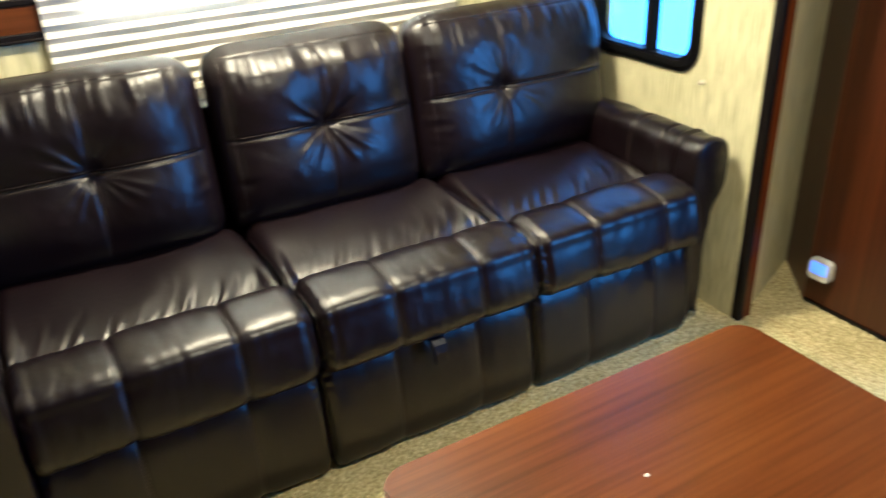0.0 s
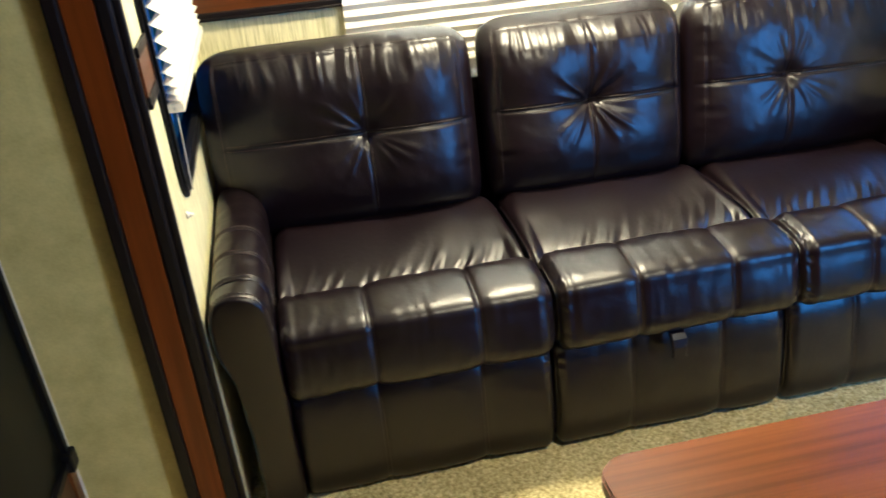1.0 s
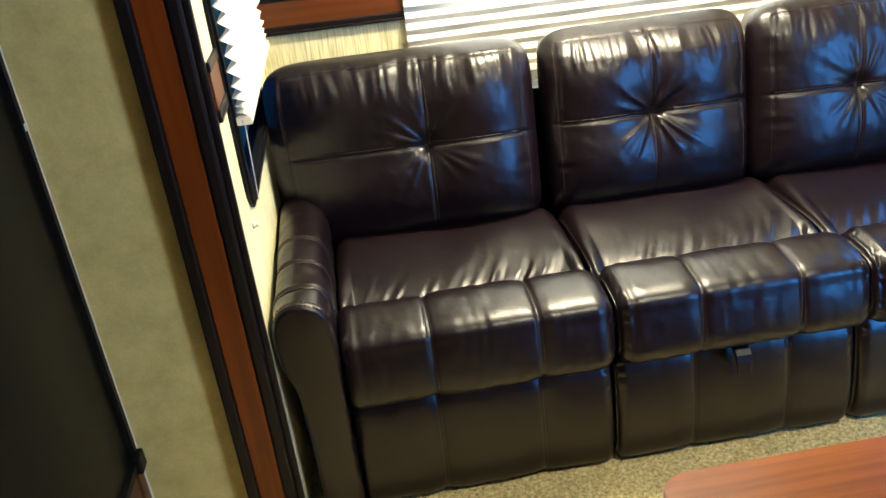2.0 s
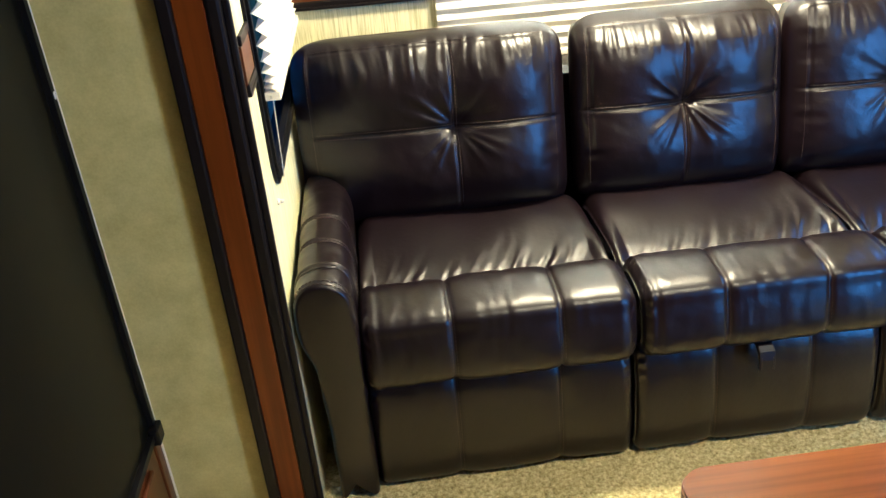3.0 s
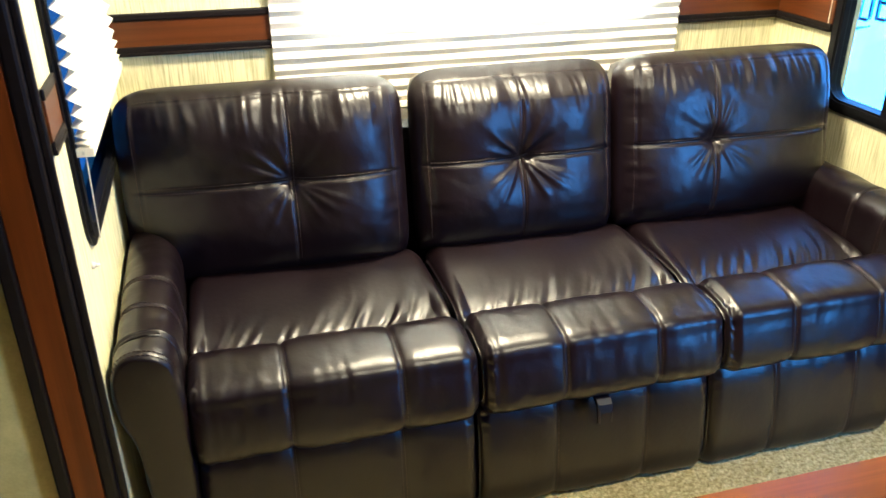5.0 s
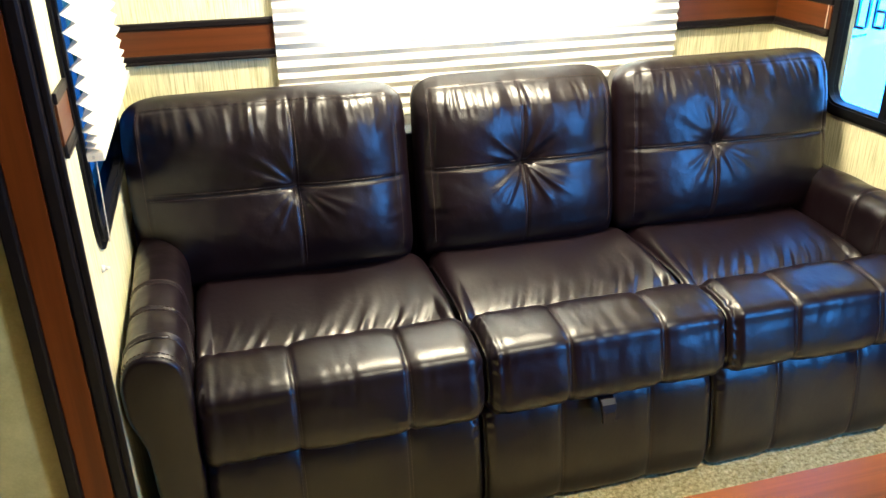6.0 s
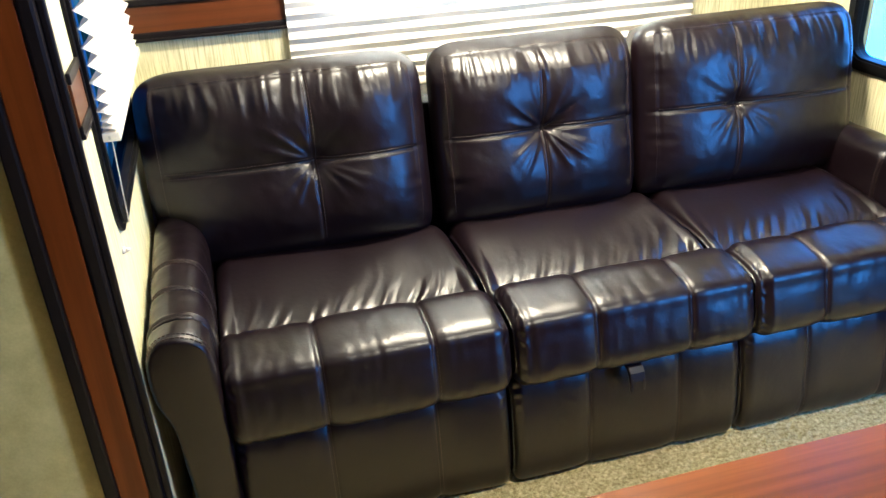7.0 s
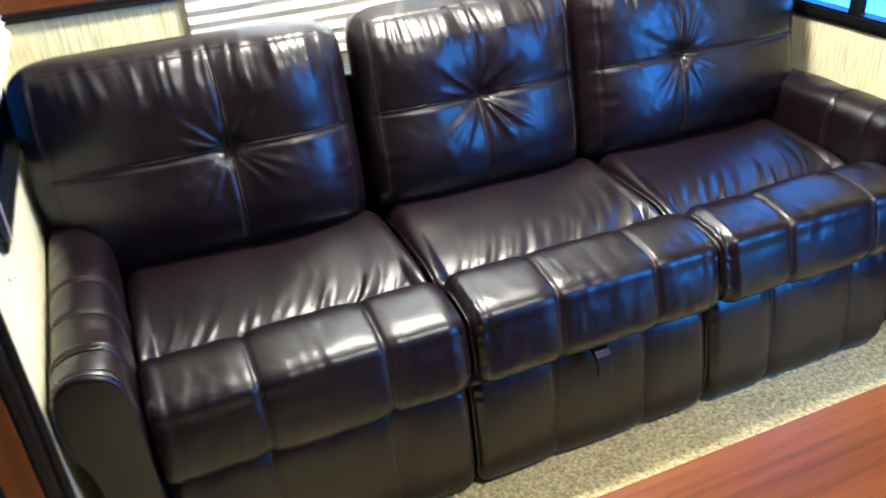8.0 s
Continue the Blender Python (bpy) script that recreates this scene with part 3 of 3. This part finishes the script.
def skirt(i):
    x0, x1 = SEATS[i]
    seams = SEAM_X[i]
    def relief(x, y, z, ny, nz, t):
        mid = 1 - t
        g = sum(-0.0035 * bell(x - s, 0.005) - 0.004 * bell(x - s, 0.025) for s in seams)
        low = 0.0024 * vnoise(x * 6 + i * 5, z * 6, 21) + 0.0006 * vnoise(x * 26, z * 26, 22 + i)
        top = 0.0009 * vnoise(x * 50, z * 12, 24 + i) * smooth(0.19, 0.28, z)
        lean = (0.014 - 0.026 * smooth(0.02, 0.32, z)) * np.clip(-ny, 0, 1)
        tuck = -0.004 * bell(np.minimum(np.abs(x - x0), np.abs(x - x1)) - 0.012, 0.007) * (0.5 + 0.5 * np.sin(z * 240)) * smooth(0.12, 0.25, z)
        return g * mid + (low + top) * mid + lean + tuck
    fn, v, f = prism_pad(x0, x1, 0.045, 0.152, 0.052, 0.136, 3.6, 0.026, 150, 110, relief)
    ob = put_mesh("front_panel", v, f, LEATHER, sofa)
    sv, sf = stitch_mesh(seam_lines(fn, x0, x1, seams, math.pi * 0.62, math.pi * 1.42, 0.004))
    put_mesh("stitching", sv, sf, THREAD, ob, smooth=False)["kind"] = "stuff"


def back_cushion(i):
    """A tufted pillow: rounded outline, a deep button pinch with folds running from it, gathers under the top seam."""
    x0, x1 = BACKS[i]
    w, h = x1 - x0, 0.456
    xc = (x0 + x1) / 2
    tx, tz = TUFT_X[i] - xc, 0.000
    rnd = random.Random(40 + i)
    folds = []
    for k in range(13):
        a = radians(rnd.choice((-1, 1)) * rnd.uniform(12, 80) + (180 if rnd.random() < 0.45 else 0))
        folds.append((math.cos(a), math.sin(a), rnd.uniform(0.07, 0.18), rnd.uniform(0.0035, 0.008), rnd.choice((1, 1, -1))))
    for a, ln, am in ((-38, 0.17, 0.010), (-58, 0.15, 0.008), (-24, 0.19, 0.007), (-120, 0.16, 0.008), (-142, 0.14, 0.006), (62, 0.14, 0.006), (110, 0.15, 0.006), (-80, 0.12, 0.004), (140, 0.16, 0.005)):
        folds.append((math.cos(radians(a)), math.sin(radians(a)), ln, am, 1))
    def relief(X, Z, m):
        dx, dz = X - tx, Z - tz
        rho = np.sqrt(dx * dx + dz * dz)
        out = -0.017 * bell(rho, 0.024) - (0.007, 0.016, 0.003)[i] * bell(rho, 0.11)
        for c, s, ln, am, sg in folds:
            along, across = dx * c + dz * s, -dx * s + dz * c
            wide = 0.0040 + 0.052 * np.maximum(along, 0)
            reach = smooth(0.0, 0.02, along) * smooth(ln, ln * 0.35, along)
            out = out + sg * am * (0.34, 0.5, 0.36)[i] * reach * np.exp(-(across / wide) ** 2)
        inner = smooth(1.0, 0.86, m)
        out = out - 0.0055 * bell(dz + 0.010 * (dx / 0.25) ** 2 * 0, 0.0055) * inner - 0.0045 * bell(dx, 0.0045) * inner
        out = out - (0.010, 0.013, 0.006)[i] * bell(dz, 0.065) * inner - (0.007, 0.010, 0.002)[i] * bell(dx, 0.06) * inner
        top = h / 2
        warp = X + 0.010 * vnoise(X * 14, Z * 14, 33 + i)
        gather = 0.0058 * (vnoise(warp * 52, Z * 7, 31 + i) + 0.45 * vnoise(warp * 105 + Z * 8, Z * 12, 32 + i)) * smooth(top - 0.135, top - 0.05, Z) * smooth(top, top - 0.03, Z)
        seam = -0.0030 * bell(m - 0.86, 0.012) * smooth(-0.2, 0.3, Z / h + 0.2)
        side = 0.0040 * vnoise(Z * 55, X * 9, 35 + i) * smooth(w / 2 - 0.10, w / 2 - 0.02, np.abs(X)) * inner
        low = 0.0045 * vnoise(X * 6 + 3 * i, Z * 6, 36) + 0.0009 * vnoise(X * 19, Z * 19, 37 + i) + 0.0005 * vnoise(X * 48 + Z * 22, Z * 38 - X * 15, 38 + i)
        return out + gather + seam + side + low * inner
    tilt = radians(11)
    ct, st = math.cos(tilt), math.sin(tilt)
    base_y, base_z = 0.500, 0.432
    def place(X, Y, Z):
        zz = Z + h / 2
        y = base_y + Y * ct + zz * st
        z = base_z + zz * ct - Y * st
        return np.stack([X + xc, y, z], -1)
    def outline(u, v):
        m = np.maximum(np.abs(u), np.abs(v)) + 1e-9
        cut = 0.085
        bend = (1 - cut) / cut
        low = np.where(v < 0, 0.45, 1.0)
        return u * (1 - cut * low * np.abs(v) ** bend) * w / 2, v * (1 - cut * low * np.abs(u) ** bend) * h / 2, m
    def front(u, v):
        X, Z, m = outline(u, v)
        a, c = np.minimum(np.abs(u), 1), np.minimum(np.abs(v), 1)
        # the middle pillow is plumper, with a softer shoulder
        dome = np.sqrt(np.maximum(0, (1 - a ** 5) * (1 - c ** 5.0)))
        if i == 1:
            soft = np.sqrt(np.maximum(0, 1 - a ** 5)) * (1 - np.clip((c - 0.56) / 0.44, 0, 1) ** 1.6)
            dome = np.where(v > 0, np.minimum(dome, soft), dome)
        Y = -0.084 * dome - 0.022 * (1 - a ** 2) * (1 - c ** 2) - relief(X, Z, m) * dome
        if i == 0:
            Y = Y - 0.105 * X * dome
            Y = Y + 0.05 * smooth(-w / 2 + 0.11, -w / 2 + 0.02, X) * smooth(-0.02, -0.16, Z)
        return place(X, Y, Z)
    def back(u, v):
        X, Z, m = outline(u, v)
        return place(X, 0.10 * np.sqrt(np.maximum(0, 1 - np.minimum(m, 1) ** 8)), Z)
    nu, nv = (190, 150) if i != 1 else (170, 150)
    def easing(n):
        t = np.linspace(-1, 1, n)
        return 0.8 * t + 0.2 * np.sin(t * math.pi / 2)
    U, V = np.meshgrid(easing(nu), easing(nv), indexing="ij")
    vf = front(U.ravel(), V.ravel())
    ub, vb = np.meshgrid(np.linspace(-1, 1, 40), np.linspace(-1, 1, 30), indexing="ij")
    vbk = back(ub.ravel(), vb.ravel())
    verts = np.concatenate([vf, vbk])
    faces = grid_faces(nu, nv) + [f[::-1] for f in grid_faces(40, 30, nu * nv)]
    ob = put_mesh("back_cushion", verts, faces, LEATHER, sofa)
    lines = []
    n = 200
    us = np.linspace(-0.86, 0.86, n)
    for d in (0.006, -0.006):
        lines.append(with_normals(front, us, np.full(n, (tz + d) / (h / 2))))
        lines.append(with_normals(front, np.full(n, (tx + d * 0.8) / (w / 2)), np.linspace(-0.82, 0.84, n)))
    lines.append(with_normals(front, us, np.full(n, 0.88)))
    for sgn in (-1, 1):
        lines.append(with_normals(front, np.full(n, sgn * 0.885), np.linspace(-0.8, 0.86, n)))
    sv, sf = stitch_mesh(lines)
    put_mesh("stitching", sv, sf, THREAD, ob, smooth=False)["kind"] = "stuff"


def armrest(sign, x_in, x_out, low, y0):
    """Padded arm with a rolled top that hangs over its outer side, and a padded front."""
    name = "armrest"
    xi, xo = x_in, x_out
    wide = abs(xo - xi)
    # section, from the inner foot over the top to the outer foot: (part of the width from the inner face, z)
    sec = [(0.0, 0.02), (0.0, 0.30), (-0.01, 0.46), (0.0, 0.512), (0.06, 0.545), (0.20, 0.560), (0.50, 0.565), (0.80, 0.560), (0.95, 0.540), (1.0, 0.505), (1.0, 0.455), (0.97, 0.418), (0.84, 0.388), (low + 0.03, 0.350), (low, 0.18), (low, 0.02)]
    sec = np.array(sec)
    d = np.concatenate([[0], np.cumsum(np.hypot(np.diff(sec[:, 0]) * wide, np.diff(sec[:, 1])))])
    q = np.linspace(0, d[-1], 90)
    sx, sz = np.interp(q, d, sec[:, 0]), np.interp(q, d, sec[:, 1])
    for _ in range(4):
        sx[1:-1] = (sx[:-2] + 2 * sx[1:-1] + sx[2:]) / 4
        sz[1:-1] = (sz[:-2] + 2 * sz[1:-1] + sz[2:]) / 4
    y1, ny = 0.62, 130
    ys = y0 + (y1 - y0) * np.linspace(0, 1, ny) ** 1.7
    cx, cz = 0.42, 0.30
    verts = []
    for k, y in enumerate(ys):
        t = np.clip(1 - (y - y0) / 0.018, 0, 1)
        shrink = 0.012 * (1 - math.sqrt(max(0.0, 1 - t ** 2.2)))
        seam = sum(0.0045 * math.exp(-((y - s) / 0.005) ** 2) for s in (0.165, 0.275)) + 0.0065 * math.exp(-((y - y0 - 0.078) / 0.005) ** 2) - 0.004 * math.exp(-((y - y0 - 0.088) / 0.006) ** 2)
        ox = (sx - cx) * wide
        oz = sz - np.where(sz > cz, 0.47, sz)
        ln = np.sqrt(ox ** 2 + oz ** 2) + 1e-6
        lump = 0.003 * vnoise(y * 14 + sx * 2, sz * 14, 50 + sign) + 0.0012 * vnoise(y * 45, sx * 9 + sz * 20, 52)
        k1 = np.clip(1 - (shrink + seam - lump) / np.maximum(ln, 0.02), 0.1, 1.2)
        px = cx * wide + ox * k1
        pz = np.where(sz > cz, 0.47, sz) + oz * k1
        for a, z in zip(px, pz):
            verts.append((xi + sign * a, y, z))
    n = len(q)
    faces = grid_faces(ny, n)
    if sign > 0:
        faces = [f[::-1] for f in faces]
    base = len(verts)
    # front cap, slightly domed
    ring = verts[:n]
    mx = np.mean([v[0] for v in ring])
    levels = 7
    cap = []
    for L in range(1, levels + 1):
        k = 1 - L / (levels + 0.5)
        for v in ring:
            zc = min(max(v[2], 0.06), 0.49)
            cap.append((mx + (v[0] - mx) * k, v[1] - 0.004 * (1 - k * k), zc + (v[2] - zc) * k))
    verts += cap
    allrows = [list(range(n))] + [list(range(base + L * n, base + (L + 1) * n)) for L in range(levels)]
    for ra, rb in zip(allrows, allrows[1:]):
        for j in range(n - 1):
            quad = (ra[j], ra[j + 1], rb[j + 1], rb[j])
            faces.append(quad if sign < 0 else quad[::-1])
    last = allrows[-1]
    for j in range(n // 2 - 1):
        quad = (last[j], last[j + 1], last[n - 2 - j], last[n - 1 - j])
        faces.append(quad if sign < 0 else quad[::-1])
    ob = put_mesh(name, verts, faces, LEATHER, sofa)
    rows = np.array(verts[:ny * n]).reshape(ny, n, 3)
    lines = []
    for s in (0.165, 0.275):
        for dd in (-0.0055, 0.0055):
            k = int(np.argmin(np.abs(ys - (s + dd))))
            sel = rows[k, 18:72]
            nor = np.stack([(sel[:, 0] - (xi + sign * cx * wide)), np.zeros(len(sel)), sel[:, 2] - 0.46], -1)
            nor /= np.linalg.norm(nor, axis=1)[:, None]
            lines.append((sel + nor * 0.0008, nor))
    # twin rows of stitches over the boxed front edge
    for dd in (0.007, 0.016):
        k = int(np.argmin(np.abs(ys - y0 - dd)))
        sel = rows[k][rows[k][:, 2] > 0.515]
        nor = np.stack([sel[:, 0] - (xi + sign * cx * wide), np.full(len(sel), -0.03), (sel[:, 2] - 0.46) * 1.5], -1)
        nor /= np.linalg.norm(nor, axis=1)[:, None]
        lines.append((sel + nor * 0.0008, nor))
    sv, sf = stitch_mesh(lines)
    put_mesh("stitching", sv, sf, THREAD, ob, smooth=False)["kind"] = "stuff"
    # piping where the front panel meets the top roll
    k = int(np.argmin(np.abs(ys - y0 - 0.080)))
    pts = [tuple(p) for p in rows[k, 14:76:2]]
    part("piping", tube(pts, 0.0032, 8), LEATHER, ob, smooth=True)


for i in range(3):
    skirt(i)
    seat_front(i)
    seat_rear(i)
    back_cushion(i)
armrest(-1, -0.580, -0.698, 0.74, -0.030)
armrest(1, 1.092, 1.222, 0.56, 0.020)
part("back_frame", box(((-0.68, 0.62, 0.03), (1.22, 0.80, 0.735)), bevel=0.04), LEATHER, sofa, "leather-covered rear frame")
part("base_frame", box(((-0.56, 0.09, 0.012), (1.08, 0.62, 0.30)), bevel=0.006), DARKCLOTH, sofa, "black lined base")
for fx in (-0.52, 1.04):
    for fy in (0.14, 0.72):
        part("foot", box(((fx - 0.03, fy - 0.03, 0.0), (fx + 0.03, fy + 0.03, 0.04)), bevel=0.006), BLACKPLASTIC, sofa)


def pull_tab():
    bm = bmesh.new()
    prof = [(-0.004, 0.292), (-0.026, 0.290), (-0.037, 0.281), (-0.0425, 0.262), (-0.0445, 0.238), (-0.0395, 0.236), (-0.0370, 0.258), (-0.032, 0.275), (-0.024, 0.283), (-0.004, 0.285)]
    a = [bm.verts.new((0.252, y, z)) for y, z in prof]
    b = [bm.verts.new((0.287, y, z)) for y, z in prof]
    bm.faces.new(a)
    bm.faces.new(b[::-1])
    for k in range(len(prof)):
        k2 = (k + 1) % len(prof)
        bm.faces.new((a[k], b[k], b[k2], a[k2]))
    es = [e for e in bm.edges if abs(e.verts[0].co.x - e.verts[1].co.x) < 1e-6]
    bmesh.ops.bevel(bm, geom=es, offset=0.002, segments=2, profile=0.5, affect="EDGES")
    tab = part("pull_tab", bm, LEATHER, sofa, "short black leather pull loop")
    ln = []
    for x in (0.257, 0.282):
        ln.append((np.array([(x, -0.0412, 0.268), (x, -0.0430, 0.257), (x, -0.0447, 0.239)]), np.array([(0, -1, 0)] * 3)))
    sv, sf = stitch_mesh(ln, 0.004, 0.002)
    put_mesh("stitching", sv, sf, THREAD, tab, smooth=False)["kind"] = "stuff"


pull_tab()


# ---- the table ----
TZ, TY = 0.30, -0.356
table = empty("table", 0.3, -0.85, 0)
tagged(table, "low cherry-wood laminate table with rounded corners", "table")
TX0, TX1, TY0 = -0.052, 0.876, -1.10
part("tabletop", prism(rounded_rect(TX0, TY0, TX1, TY, 0.055, 12), 2, TZ - 0.030, TZ, bevel=0.006), TABLEWOOD, table, smooth=False)
part("edge_band", ring_prism(rounded_rect(TX0 - 0.003, TY0 - 0.003, TX1 + 0.003, TY + 0.003, 0.058, 12), rounded_rect(TX0 + 0.004, TY0 + 0.004, TX1 - 0.004, TY - 0.004, 0.051, 12), 2, TZ - 0.028, TZ - 0.006), TRIMWOOD, table)
for lx in (0.15, 0.67):
    bm = bmesh.new()
    bmesh.ops.create_cone(bm, cap_ends=True, segments=24, radius1=0.032, radius2=0.032, depth=TZ - 0.04, matrix=Matrix.Translation((lx, -0.80, (TZ - 0.03) / 2)))
    part("leg", bm, METAL, table)
    bm = bmesh.new()
    bmesh.ops.create_cone(bm, cap_ends=True, segments=24, radius1=0.085, radius2=0.060, depth=0.02, matrix=Matrix.Translation((lx, -0.80, 0.01)))
    part("foot_plate", bm, METAL, table)
bm = bmesh.new()
bmesh.ops.create_icosphere(bm, subdivisions=2, radius=0.0045, matrix=Matrix.Translation((0.352, -0.614, TZ + 0.0015)) @ Matrix.Diagonal((1.3, 0.8, 0.4, 1)))
tagged(part("crumb", bm, CREAM), "tiny pale crumb lying on the table", "crumb")


# ---- cabinets at both sides ----
CX = -1.008
cab = empty("tall_cabinet", CX - 0.3, -0.5, 0)
tagged(cab, "tall brown wood cabinet with a black glass door", "cabinet")
part("body", box(((CX - 0.6, -1.25, 0.0), (CX - 0.02, FRONT - 0.002, 1.98))), PANELWOOD, cab)
part("stile", box(((CX - 0.02, FRONT - 0.034, 0.0), (CX, FRONT - 0.002, 1.98)), bevel=0.002), PANELWOOD, cab)
part("edge_strip", box(((CX - 0.004, FRONT - 0.006, 0.0), (CX + 0.003, FRONT - 0.0015, 1.98))), CREAM, cab, "thin pale edge strip")
door = part("door", box(((CX - 0.02, -1.20, 0.31), (CX + 0.004, FRONT - 0.048, 1.9)), bevel=0.003), BLACKGLASS, cab, "black glass door")
part("door_edge", box(((CX - 0.018, FRONT - 0.050, 0.295), (CX + 0.014, FRONT - 0.036, 1.9)), ((CX - 0.018, -1.20, 0.295), (CX + 0.014, FRONT - 0.050, 0.310))), BLACKPLASTIC, door)
part("hinge", box(((CX + 0.004, FRONT - 0.066, 0.283), (CX + 0.024, FRONT - 0.030, 0.322)), bevel=0.004), BLACKPLASTIC, door)
lower = part("lower_panel", box(((CX - 0.02, -1.20, 0.02), (CX - 0.004, FRONT - 0.036, 0.285)), bevel=0.002), PANELWOOD, cab)
part("raised_field", box(((CX - 0.006, -1.10, 0.06), (CX + 0.004, FRONT - 0.085, 0.245)), bevel=0.004), PANELWOOD, lower)
for zz in (0.98,):
    part("door_mark", box(((CX + 0.0145, FRONT - 0.046, zz), (CX + 0.0155, FRONT - 0.041, zz + 0.012))), WHITEPLASTIC, door)

side = empty("side_cabinet", 2.0, -0.4, 0)
tagged(side, "dark brown wood cabinet panel with an angled corner", "cabinet")
part("side_panel", prism([HINGE, (1.503, -0.080), (1.497, -0.90), (2.4, -0.90), (2.4, 0.12)], 2, 0.0, 1.98), PANELWOOD, side)
part("toe_strip", prism([(1.497, -0.083), (1.491, -0.90), (1.497, -0.90), (1.503, -0.083)], 2, 0.0, 0.018), BLACKTRIM, side)

det = empty("gas_detector", 1.497, -0.132, 0.135)
tagged(det, "small white gas detector with lit blue face on the cabinet", "detector")
part("housing", prism(rounded_rect(-0.166, 0.106, -0.098, 0.168, 0.010, 5), 0, 1.474, 1.4995, bevel=0.004), WHITEPLASTIC, det)
part("display", prism(rounded_rect(-0.158, 0.126, -0.106, 0.161, 0.005, 4), 0, 1.4715, 1.4745), BLUEGLOW, det, "glowing blue display")


# ---- ceiling lamps ----
def fixture(lx, ly, top):
    lamp = empty("ceiling_light", lx, ly, top)
    tagged(lamp, "slim rectangular ceiling light with a warm glowing diffuser", "ceiling light", "ceiling lights")
    part("frame", box(((lx - 0.26, ly - 0.12, top - 0.016), (lx + 0.26, ly + 0.12, top - 0.001)), bevel=0.004), WHITEPLASTIC, lamp)
    part("diffuser", box(((lx - 0.24, ly - 0.10, top - 0.029), (lx + 0.24, ly + 0.10, top - 0.016)), bevel=0.004), LAMPGLOW, lamp)


for lx, ly in SLIDE_LAMPS:
    fixture(lx, ly, SLIDE_TOP)
for lx, ly in MAIN_LAMPS:
    fixture(lx, ly, MAIN_TOP)
